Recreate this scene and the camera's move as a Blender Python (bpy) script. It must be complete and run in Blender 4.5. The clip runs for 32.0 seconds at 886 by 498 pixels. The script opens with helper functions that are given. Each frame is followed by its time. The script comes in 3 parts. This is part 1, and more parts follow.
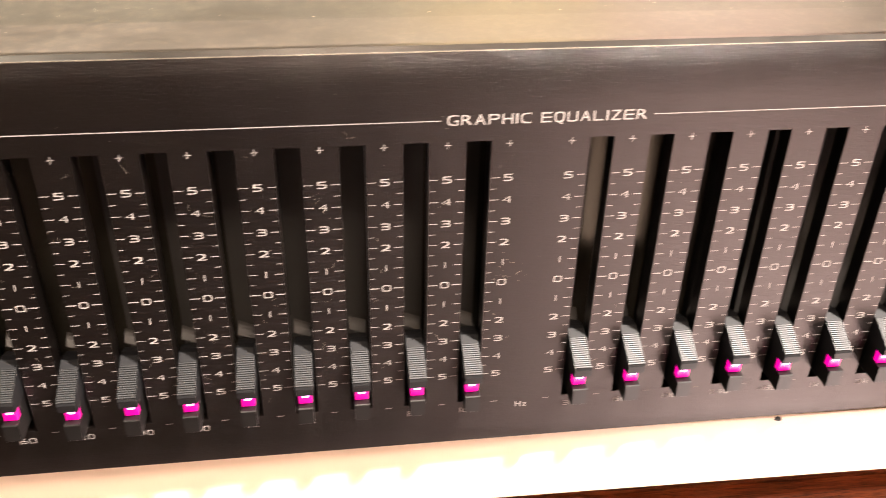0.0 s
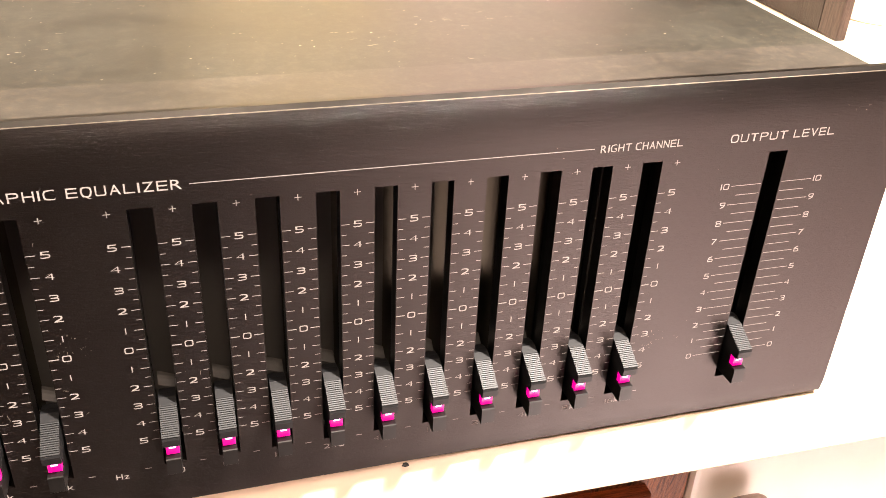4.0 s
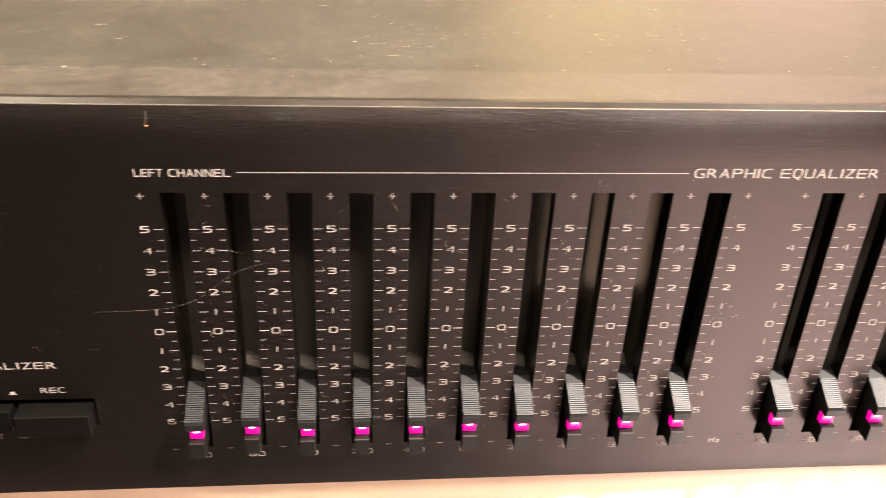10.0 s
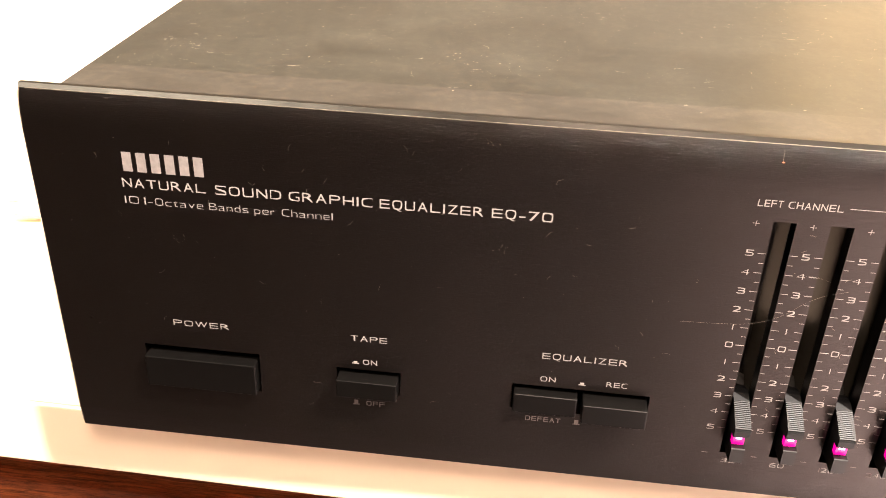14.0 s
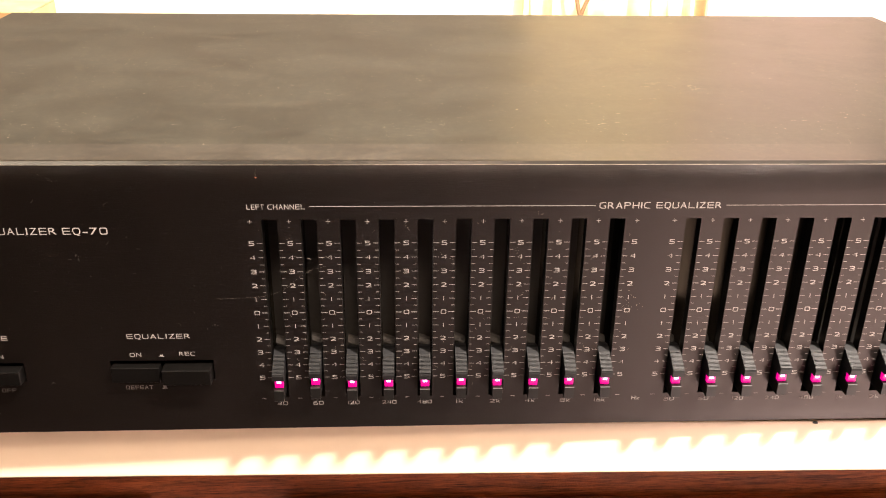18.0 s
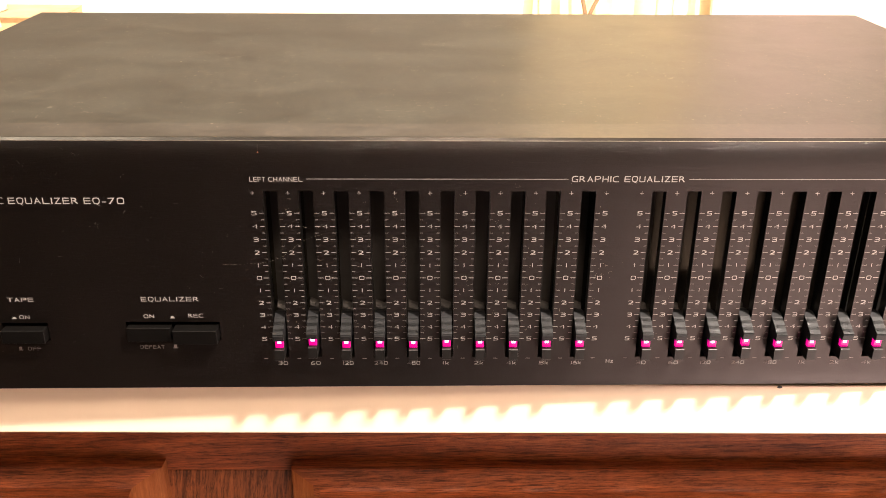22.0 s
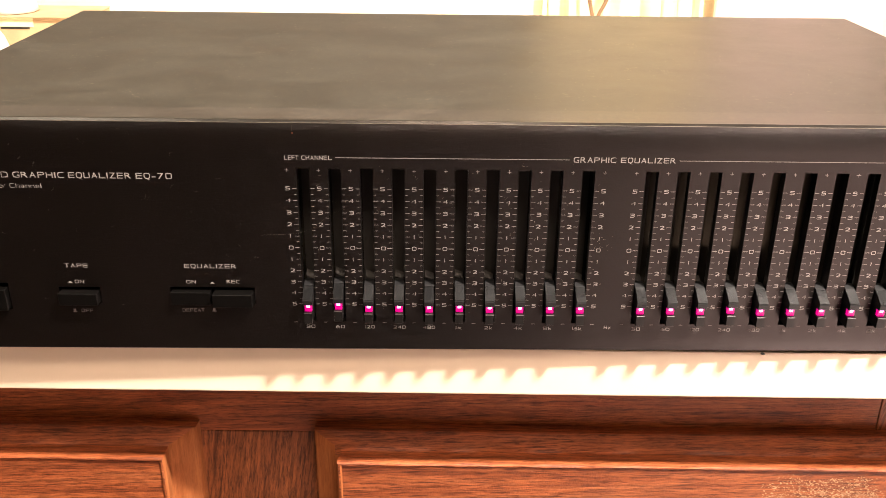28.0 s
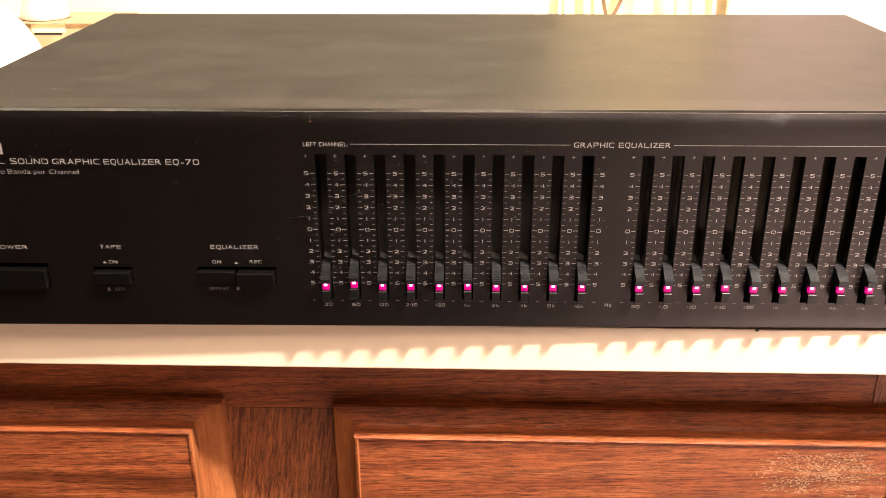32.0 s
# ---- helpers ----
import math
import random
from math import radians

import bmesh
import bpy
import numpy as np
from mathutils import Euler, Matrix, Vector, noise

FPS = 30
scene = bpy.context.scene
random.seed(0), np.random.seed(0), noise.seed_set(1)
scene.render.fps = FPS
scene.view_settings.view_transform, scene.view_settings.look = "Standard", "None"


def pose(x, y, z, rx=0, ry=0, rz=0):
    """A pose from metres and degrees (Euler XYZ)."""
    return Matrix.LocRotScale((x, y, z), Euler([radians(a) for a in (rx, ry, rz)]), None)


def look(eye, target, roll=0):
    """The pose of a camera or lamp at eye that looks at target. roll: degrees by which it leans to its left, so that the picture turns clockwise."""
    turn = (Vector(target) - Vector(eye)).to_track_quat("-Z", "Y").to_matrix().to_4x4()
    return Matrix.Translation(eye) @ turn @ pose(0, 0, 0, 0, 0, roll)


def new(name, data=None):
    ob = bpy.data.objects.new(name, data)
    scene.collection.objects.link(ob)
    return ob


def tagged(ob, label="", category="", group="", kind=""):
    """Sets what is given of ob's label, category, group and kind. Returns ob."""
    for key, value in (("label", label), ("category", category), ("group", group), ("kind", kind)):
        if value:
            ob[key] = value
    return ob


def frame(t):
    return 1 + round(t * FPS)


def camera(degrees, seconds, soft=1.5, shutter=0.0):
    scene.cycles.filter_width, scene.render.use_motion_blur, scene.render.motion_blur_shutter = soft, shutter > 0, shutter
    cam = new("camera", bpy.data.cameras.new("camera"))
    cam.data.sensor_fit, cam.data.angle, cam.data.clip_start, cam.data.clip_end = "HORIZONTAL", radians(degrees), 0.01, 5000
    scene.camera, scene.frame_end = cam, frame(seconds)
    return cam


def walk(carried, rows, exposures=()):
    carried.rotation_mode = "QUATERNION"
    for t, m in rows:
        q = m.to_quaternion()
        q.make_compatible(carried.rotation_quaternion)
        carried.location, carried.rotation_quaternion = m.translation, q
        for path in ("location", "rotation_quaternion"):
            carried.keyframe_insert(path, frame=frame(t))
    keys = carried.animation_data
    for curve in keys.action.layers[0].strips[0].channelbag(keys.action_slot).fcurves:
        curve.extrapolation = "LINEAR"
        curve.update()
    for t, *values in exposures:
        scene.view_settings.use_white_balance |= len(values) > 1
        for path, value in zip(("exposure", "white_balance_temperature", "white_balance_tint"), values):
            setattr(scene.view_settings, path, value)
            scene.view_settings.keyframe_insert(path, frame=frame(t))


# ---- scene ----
cam = camera(51.65, 32.0, soft=0.9, shutter=0.6)
ROWS = [
    (0, 0.01143, -0.14068, 0.14256, 57.550, -1.122, -7.220),
    (0.5, 0.02206, -0.14053, 0.14509, 57.254, -1.127, -8.654),
    (1, 0.03307, -0.14058, 0.14511, 57.537, -1.211, -10.411),
    (1.5, 0.04329, -0.13963, 0.14642, 57.769, -1.414, -11.351),
    (2, 0.05622, -0.14176, 0.14879, 58.352, -1.509, -12.715),
    (2.5, 0.06518, -0.14772, 0.15119, 58.801, -1.550, -14.038),
    (4.5, 0.06802, -0.14654, 0.15120, 59.111, -2.564, -15.993),
    (5, 0.05690, -0.14406, 0.14938, 58.906, -2.582, -15.305),
    (5.5, 0.04644, -0.14160, 0.14951, 58.866, -2.512, -14.540),
    (6, 0.03836, -0.14370, 0.15025, 58.793, -2.455, -13.614),
    (6.5, 0.02935, -0.14560, 0.15078, 58.956, -2.364, -12.396),
    (7, 0.02090, -0.14485, 0.14983, 58.882, -2.503, -11.270),
    (7.5, 0.01710, -0.14673, 0.15067, 58.708, -2.339, -9.908),
    (8, 0.00812, -0.14814, 0.15051, 58.986, -2.194, -8.973),
    (8.5, -0.00021, -0.14698, 0.15047, 58.810, -2.168, -8.127),
    (9, -0.00849, -0.14681, 0.15138, 58.555, -2.449, -7.230),
    (9.5, -0.01929, -0.14712, 0.15049, 58.903, -2.476, -6.014),
    (10, -0.02949, -0.14385, 0.14979, 58.792, -2.523, -4.752),
    (10.5, -0.03985, -0.14398, 0.14995, 58.749, -2.519, -3.446),
    (11, -0.05168, -0.14783, 0.15181, 58.946, -2.366, -1.758),
    (11.5, -0.06112, -0.15210, 0.15314, 59.431, -2.086, 0.278),
    (12, -0.07244, -0.15471, 0.15345, 59.870, -2.032, 1.448),
    (12.5, -0.08218, -0.15464, 0.15403, 59.629, -1.828, 2.917),
    (13, -0.09678, -0.15805, 0.15306, 60.159, -2.043, 4.341),
    (13.5, -0.10853, -0.16351, 0.15412, 60.706, -2.172, 5.653),
    (14, -0.11121, -0.16543, 0.15570, 60.404, -1.773, 6.976),
    (14.5, -0.11289, -0.16671, 0.15422, 60.867, -1.822, 6.434),
    (15, -0.10675, -0.16599, 0.15097, 60.472, -1.809, 3.573),
    (15.5, -0.09523, -0.16646, 0.15373, 60.934, -2.865, -2.585),
    (17.5, -0.02875, -0.22703, 0.17441, 64.471, -0.804, -2.551),
    (18, -0.02306, -0.23647, 0.17616, 64.765, -0.703, -2.190),
    (18.5, -0.01810, -0.24506, 0.17405, 64.876, -0.514, -1.701),
    (19, -0.01672, -0.24991, 0.17351, 65.163, -0.442, -1.495),
    (19.5, -0.01802, -0.25440, 0.17464, 65.159, -0.522, -1.597),
    (20, -0.01927, -0.25675, 0.17524, 65.090, -0.582, -1.644),
    (20.5, -0.01889, -0.25555, 0.17353, 65.139, -0.673, -1.559),
    (21, -0.01586, -0.25752, 0.17270, 65.135, -0.632, -1.479),
    (21.5, -0.01346, -0.26046, 0.17414, 65.331, -0.448, -1.084),
    (22, -0.01243, -0.26384, 0.17466, 65.494, -0.345, -0.781),
    (22.5, -0.01128, -0.26460, 0.17456, 65.372, -0.363, -0.783),
    (23, -0.01089, -0.26853, 0.17526, 65.514, -0.306, -0.515),
    (23.5, -0.01276, -0.26830, 0.17503, 65.493, -0.484, -0.721),
    (24, -0.01352, -0.27193, 0.17385, 65.491, -0.496, -0.699),
    (24.5, -0.01507, -0.27241, 0.17541, 65.460, -0.448, -0.698),
    (25, -0.01406, -0.27632, 0.17642, 65.753, -0.364, -0.703),
    (25.5, -0.01320, -0.27915, 0.17684, 65.676, -0.320, -0.631),
    (26, -0.01332, -0.28225, 0.17554, 65.613, -0.338, -0.632),
    (26.5, -0.01392, -0.28491, 0.17522, 65.616, -0.339, -0.549),
    (28.5, -0.01550, -0.30270, 0.17763, 65.955, -0.700, 0.120),
    (29, -0.01684, -0.30737, 0.17657, 65.966, -0.681, 0.280),
    (29.5, -0.01692, -0.30976, 0.17750, 66.233, -0.454, 0.331),
    (30, -0.01370, -0.31309, 0.17697, 66.340, -0.126, 0.373),
    (30.5, -0.01118, -0.31326, 0.17618, 66.443, 0.219, 0.596),
    (31, -0.00958, -0.31402, 0.17636, 66.372, 0.440, 0.825),
    (31.5, -0.00712, -0.31735, 0.17702, 66.412, 0.321, 0.983),
    (32, -0.00917, -0.32028, 0.17670, 66.347, 0.100, 1.236),
]
walk(cam, [(t, pose(x, y, z, rx, ry, rz)) for t, x, y, z, rx, ry, rz in ROWS], [
    (0.0, 0.65, 6300, 10), (1.5, 0.55, 6300, 10), (3.0, 0.40, 6320, 10), (5.0, 0.33, 6350, 10), (7.0, 0.47, 6400, 10), (9.0, 0.5, 6400, 10), (11.0, 0.54, 6400, 10), (13.0, 0.56, 6350, 10),
    (14.0, 0.52, 6400, 10), (15.0, 0.52, 6400, 10), (18.0, 0.08, 6480, 10), (20.0, 0.06, 6480, 10), (23.0, 0.0, 6480, 10), (29.0, -0.22, 6480, 10), (32.0, -0.30, 6480, 10)])

# ---- world and lights ----
world = bpy.data.worlds.new("room_air")
scene.world = world
world.use_nodes = True
world.node_tree.nodes["Background"].inputs["Color"].default_value = (1.0, 0.8, 0.6, 1)
world.node_tree.nodes["Background"].inputs["Strength"].default_value = 0.05


def lamp(name, place, target, size, power, colour):
    data = bpy.data.lights.new(name, "AREA")
    data.shape, data.size, data.energy, data.color = "DISK", size, power, colour
    ob = new(name, data)
    ob.matrix_world = look(place, target)
    return ob


KEY = lamp("key_downlight", (0.44, -0.31, 0.92), (0.0, 0.0, 0.0), 0.065, 68.0, (1.0, 0.87, 0.76))
FILL = lamp("ceiling_light", (0.12, -0.88, 1.5), (0.0, 0.0, 0.0), 0.45, 34.0, (1.0, 0.78, 0.61))
# two added fills without a known fixture: left worktop, then back wall
WORK = lamp("left_worktop_fill", (-0.8, 0.05, 1.5), (-0.6, 0.0, 0.0), 0.7, 25.0, (0.97, 0.88, 0.72))
WASH = lamp("back_wall_fill", (0.02, 0.3, 1.35), (0.02, 0.6, 0.2), 0.25, 9.0, (1.0, 0.82, 0.66))
# unseen spot added to brighten the floor to the right, for bounce and reflections
floor_fill_data = bpy.data.lights.new("floor_fill", "SPOT")
floor_fill_data.energy, floor_fill_data.color, floor_fill_data.spot_size, floor_fill_data.spot_blend, floor_fill_data.shadow_soft_size = 18500.0, (1.0, 0.82, 0.75), radians(48), 0.8, 0.05
new("floor_fill", floor_fill_data).matrix_world = look((1.65, -2.45, 1.45), (1.24, -1.45, -0.9))

# ---- materials ----


def nodes_of(name):
    m = bpy.data.materials.new(name)
    m.use_nodes = True
    t = m.node_tree
    return m, t, t.nodes["Principled BSDF"]


def node(t, kind, **inputs):
    n = t.nodes.new(kind)
    for k, v in inputs.items():
        n.inputs[k.replace("_", " ")].default_value = v
    return n


def coords(t, scale):
    c = t.nodes.new("ShaderNodeTexCoord")
    m = t.nodes.new("ShaderNodeMapping")
    m.inputs["Scale"].default_value = scale
    t.links.new(c.outputs["Object"], m.inputs["Vector"])
    return m.outputs["Vector"]


def ramp(t, source, stops):
    r = t.nodes.new("ShaderNodeValToRGB")
    e = r.color_ramp.elements
    while len(e) < len(stops):
        e.new(0.5)
    for el, (p, c) in zip(e, stops):
        el.position, el.color = p, (*c, 1)
    t.links.new(source, r.inputs["Fac"])
    return r.outputs["Color"]


def bump(t, b, source, strength, distance):
    n = node(t, "ShaderNodeBump", Strength=strength, Distance=distance)
    t.links.new(source, n.inputs["Height"])
    t.links.new(n.outputs["Normal"], b.inputs["Normal"])


def mat_plain(name, colour, rough, metal=0.0, vary=0.15, size=60.0, relief=0.05):
    m, t, b = nodes_of(name)
    n = node(t, "ShaderNodeTexNoise", Scale=size, Detail=4.0)
    t.links.new(coords(t, (1, 1, 1)), n.inputs["Vector"])
    lo = tuple(c * (1 - vary) for c in colour)
    hi = tuple(min(1, c * (1 + vary)) for c in colour)
    t.links.new(ramp(t, n.outputs["Fac"], [(0.3, lo), (0.7, hi)]), b.inputs["Base Color"])
    b.inputs["Roughness"].default_value = rough
    b.inputs["Metallic"].default_value = metal
    if relief:
        bump(t, b, n.outputs["Fac"], relief, 0.0005)
    return m


def mat_brushed(name, colour, rough, streak):
    """Black anodised metal, brushed along x."""
    m, t, b = nodes_of(name)
    fine = node(t, "ShaderNodeTexNoise", Scale=1.0, Detail=3.0)
    t.links.new(coords(t, (110, 900, 6200)), fine.inputs["Vector"])
    broad = node(t, "ShaderNodeTexNoise", Scale=22.0, Detail=5.0, Roughness=0.65)
    t.links.new(coords(t, (1, 1, 1)), broad.inputs["Vector"])
    t.links.new(ramp(t, broad.outputs["Fac"], [(0.3, tuple(c * 0.8 for c in colour)), (0.75, tuple(c * 1.25 for c in colour))]), b.inputs["Base Color"])
    r = t.nodes.new("ShaderNodeMapRange")
    r.inputs["To Min"].default_value, r.inputs["To Max"].default_value = rough - 0.07, rough + 0.07
    t.links.new(broad.outputs["Fac"], r.inputs["Value"])
    t.links.new(r.outputs["Result"], b.inputs["Roughness"])
    b.inputs["Specular IOR Level"].default_value = 0.28
    b.inputs["Specular Tint"].default_value = (1.0, 0.83, 0.79, 1)
    b.inputs["Anisotropic"].default_value = 0.82
    across = node(t, "ShaderNodeCombineXYZ", Z=1.0)
    t.links.new(across.outputs["Vector"], b.inputs["Tangent"])
    glint = node(t, "ShaderNodeTexNoise", Scale=1.0, Detail=2.0, Roughness=0.6)
    t.links.new(coords(t, (420, 900, 2300)), glint.inputs["Vector"])
    both = t.nodes.new("ShaderNodeMath")
    both.operation = "MULTIPLY_ADD"
    both.inputs[1].default_value = 0.9
    t.links.new(glint.outputs["Fac"], both.inputs[0])
    t.links.new(fine.outputs["Fac"], both.inputs[2])
    bump(t, b, both.outputs["Value"], streak, 0.00007)
    # the bare grain of the brushing catches small sharp glints
    grain = node(t, "ShaderNodeTexNoise", Scale=1.0, Detail=3.0, Roughness=0.7)
    t.links.new(coords(t, (260, 900, 4000)), grain.inputs["Vector"])
    relief = node(t, "ShaderNodeBump", Strength=1.0, Distance=0.00018)
    t.links.new(grain.outputs["Fac"], relief.inputs["Height"])
    t.links.new(relief.outputs["Normal"], b.inputs["Coat Normal"])
    b.inputs["Coat Weight"].default_value = 0.27
    b.inputs["Coat Roughness"].default_value = 0.12
    return m


def mat_cover(name, colour, rough):
    """Satin black sheet steel under a dusty film: mottled smears, wiped patches and fine speckle."""
    m, t, b = nodes_of(name)
    smear = node(t, "ShaderNodeTexNoise", Scale=24.0, Detail=8.0, Roughness=0.62, Distortion=0.35)
    t.links.new(coords(t, (1, 1.25, 1)), smear.inputs["Vector"])
    wipe = node(t, "ShaderNodeTexNoise", Scale=1.0, Detail=5.0, Roughness=0.6)
    t.links.new(coords(t, (420, 90, 90)), wipe.inputs["Vector"])
    speck = node(t, "ShaderNodeTexNoise", Scale=480.0, Detail=5.0, Roughness=0.8)
    t.links.new(coords(t, (1, 1, 1)), speck.inputs["Vector"])
    grain = node(t, "ShaderNodeTexNoise", Scale=2600.0, Detail=2.0)
    t.links.new(coords(t, (1, 1, 1)), grain.inputs["Vector"])
    film = ramp(t, smear.outputs["Fac"], [(0.34, tuple(c * 0.6 for c in colour)), (0.5, tuple(c * 1.1 for c in colour)), (0.68, tuple(c * 1.55 for c in colour))])
    spots = t.nodes.new("ShaderNodeMath")
    spots.operation = "MULTIPLY_ADD"
    spots.inputs[1].default_value = 0.25
    t.links.new(wipe.outputs["Fac"], spots.inputs[0])
    t.links.new(speck.outputs["Fac"], spots.inputs[2])
    dots = ramp(t, spots.outputs["Value"], [(0.52, (0.45, 0.45, 0.45)), (0.63, (1.0, 1.0, 1.0)), (0.76, (2.8, 2.5, 2.1))])
    mix = t.nodes.new("ShaderNodeMix")
    mix.data_type, mix.blend_type = "RGBA", "MULTIPLY"
    mix.inputs["Factor"].default_value = 0.33
    t.links.new(film, mix.inputs["A"])
    t.links.new(dots, mix.inputs["B"])
    t.links.new(mix.outputs["Result"], b.inputs["Base Color"])
    r = t.nodes.new("ShaderNodeMapRange")
    r.inputs["To Min"].default_value, r.inputs["To Max"].default_value = rough - 0.1, rough + 0.12
    t.links.new(smear.outputs["Fac"], r.inputs["Value"])
    t.links.new(r.outputs["Result"], b.inputs["Roughness"])
    b.inputs["Specular IOR Level"].default_value = 0.37
    b.inputs["Specular Tint"].default_value = (1.0, 0.94, 0.86, 1)
    bump(t, b, grain.outputs["Fac"], 0.25, 0.00004)
    return m


def mat_wood(name, along, dark, mid, light, rough=0.46, lean=0.0, depth=0.8, open_grain=1.0):
    """Varnished stained oak, grain along axis 0 (x) or 2 (z): broad figure, long wavering streaks, fine pores and rubbed patches."""
    m, t, b = nodes_of(name)
    c = t.nodes.new("ShaderNodeTexCoord")
    turn = t.nodes.new("ShaderNodeMapping")
    turn.inputs["Rotation"].default_value = (0, radians(lean), 0)
    t.links.new(c.outputs["Object"], turn.inputs["Vector"])

    def layer(across, length, detail, rough_noise, twist):
        s = [across * open_grain] * 3
        s[along] = length
        n = node(t, "ShaderNodeTexNoise", Scale=1.0, Detail=detail, Roughness=rough_noise, Distortion=twist)
        size = t.nodes.new("ShaderNodeMapping")
        size.inputs["Scale"].default_value = s
        t.links.new(turn.outputs["Vector"], size.inputs["Vector"])
        t.links.new(size.outputs["Vector"], n.inputs["Vector"])
        return n.outputs["Fac"]

    def times(a, c, amount):
        mix = t.nodes.new("ShaderNodeMix")
        mix.data_type, mix.blend_type = "RGBA", "MULTIPLY"
        mix.inputs["Factor"].default_value = amount
        t.links.new(a, mix.inputs["A"])
        t.links.new(c, mix.inputs["B"])
        return mix.outputs["Result"]

    broad = layer(85.0, 5.0, 5.0, 0.62, 1.4)
    streak = layer(340.0, 12.0, 8.0, 0.75, 1.3)
    fine = layer(1050.0, 70.0, 7.0, 0.8, 0.5)
    pores = layer(2100.0, 130.0, 5.0, 0.75, 0.2)
    rub = layer(60.0, 38.0, 6.0, 0.7, 0.6)
    base = ramp(t, broad, [(0.32, dark), (0.5, mid), (0.68, light)])
    lines = ramp(t, streak, [(0.36, (0.40, 0.32, 0.28)), (0.48, (0.88, 0.85, 0.84)), (0.64, (1.22, 1.18, 1.12))])
    hair = ramp(t, fine, [(0.40, (0.30, 0.23, 0.20)), (0.48, (0.92, 0.91, 0.90)), (0.60, (1.3, 1.3, 1.28))])
    pore = ramp(t, pores, [(0.40, (0.34, 0.26, 0.22)), (0.49, (1, 1, 1)), (0.64, (1.18, 1.16, 1.14))])
    wear = ramp(t, rub, [(0.40, (0.82, 0.80, 0.80)), (0.56, (1, 1, 1)), (0.72, (1.22, 1.26, 1.32))])
    colour = times(times(times(times(base, lines, depth), hair, depth), pore, min(0.7, depth + 0.1)), wear, 0.8)
    t.links.new(colour, b.inputs["Base Color"])
    gloss = t.nodes.new("ShaderNodeMapRange")
    gloss.inputs["To Min"].default_value, gloss.inputs["To Max"].default_value = rough - 0.12, rough + 0.16
    t.links.new(rub, gloss.inputs["Value"])
    t.links.new(gloss.outputs["Result"], b.inputs["Roughness"])
    b.inputs["Specular IOR Level"].default_value = 0.32
    bump(t, b, fine, 0.6, 0.0004)
    return m


def mat_glow(name, colour, strength):
    m, t, b = nodes_of(name)
    b.inputs["Base Color"].default_value = (*(c * 0.15 for c in colour), 1)
    b.inputs["Roughness"].default_value = 0.3
    b.inputs["Emission Color"].default_value = (*colour, 1)
    b.inputs["Emission Strength"].default_value = strength
    return m


PANEL = mat_brushed("black_brushed_panel", (0.0018, 0.0013, 0.0011), 0.30, 0.19)
COVER = mat_cover("satin_black_cover", (0.0145, 0.0138, 0.0108), 0.42)
STRIP = mat_cover("worn_black_strip", (0.021, 0.0185, 0.0152), 0.41)
CHASSIS = mat_plain("black_chassis", (0.012, 0.011, 0.010), 0.55)
PLASTIC = mat_plain("black_plastic", (0.0022, 0.0019, 0.0017), 0.34, size=300.0)
PLASTIC.node_tree.nodes["Principled BSDF"].inputs["Specular IOR Level"].default_value = 0.16
GRIP = mat_plain("grey_black_ribbed_plastic", (0.005, 0.005, 0.0055), 0.46, size=400.0)
GRIP.node_tree.nodes["Principled BSDF"].inputs["Specular IOR Level"].default_value = 0.30
PRINT = mat_plain("silkscreen_print", (0.245, 0.223, 0.207), 0.6, size=900.0, relief=0)
PRINT_DIM = mat_plain("silver_print", (0.19, 0.17, 0.16), 0.5, size=900.0, relief=0)
# paler tone for the streak of light seen above each grip
LIGHT_STREAK = mat_plain("slot_light_streak", (0.028, 0.025, 0.022), 0.5, size=500.0)
TRACK = mat_plain("matte_black_track", (0.03, 0.027, 0.024), 0.75)
BACKING = mat_plain("glossy_black_backing", (0.028, 0.025, 0.020), 0.2, relief=0)
BACKING.node_tree.nodes["Principled BSDF"].inputs["Specular IOR Level"].default_value = 0.27
BACKING.node_tree.nodes["Principled BSDF"].inputs["Specular Tint"].default_value = (1.0, 0.94, 0.72, 1)
KNOB = mat_plain("charcoal_knob_plastic", (0.005, 0.0045, 0.0042), 0.36, size=400.0)
KNOB.node_tree.nodes["Principled BSDF"].inputs["Specular IOR Level"].default_value = 0.25
LED = mat_glow("magenta_led", (1.0, 0.0, 0.30), 0.9)
LED_CORE = mat_glow("pink_led_core", (1.0, 0.42, 0.78), 3.2)
COUNTER = mat_plain("cream_counter", (0.85, 0.71, 0.54), 0.35, vary=0.03, size=40.0, relief=0.02)
WOOD_X = mat_wood("oak_grain_along", 0, (0.165, 0.041, 0.013), (0.285, 0.080, 0.026), (0.37, 0.126, 0.046), lean=1.5, depth=0.78)
WOOD_Z = mat_wood("oak_grain_upright", 2, (0.165, 0.052, 0.017), (0.25, 0.082, 0.027), (0.32, 0.112, 0.039), lean=-8, depth=0.88, open_grain=0.7)
WOOD_END = mat_wood("oak_end_grain", 2, (0.26, 0.082, 0.026), (0.33, 0.112, 0.037), (0.39, 0.142, 0.050), rough=0.62, depth=0.15, open_grain=2.0)
WOOD_END.node_tree.nodes["Principled BSDF"].inputs["Specular IOR Level"].default_value = 0.12
WALL = mat_plain("olive_beige_wall", (0.195, 0.164, 0.126), 0.6, vary=0.04, size=8.0)
FLOOR = mat_plain("brown_floor", (0.070, 0.050, 0.043), 0.5, size=6.0)
CEILING = mat_plain("white_ceiling", (0.8, 0.76, 0.68), 0.8, vary=0.03, size=8.0)
DUST = mat_plain("pale_dust", (0.40, 0.34, 0.26), 0.8, vary=0.5, size=700.0, relief=0)
LINT = mat_plain("dim_lint", (0.20, 0.17, 0.135), 0.8, vary=0.4, size=900.0, relief=0)
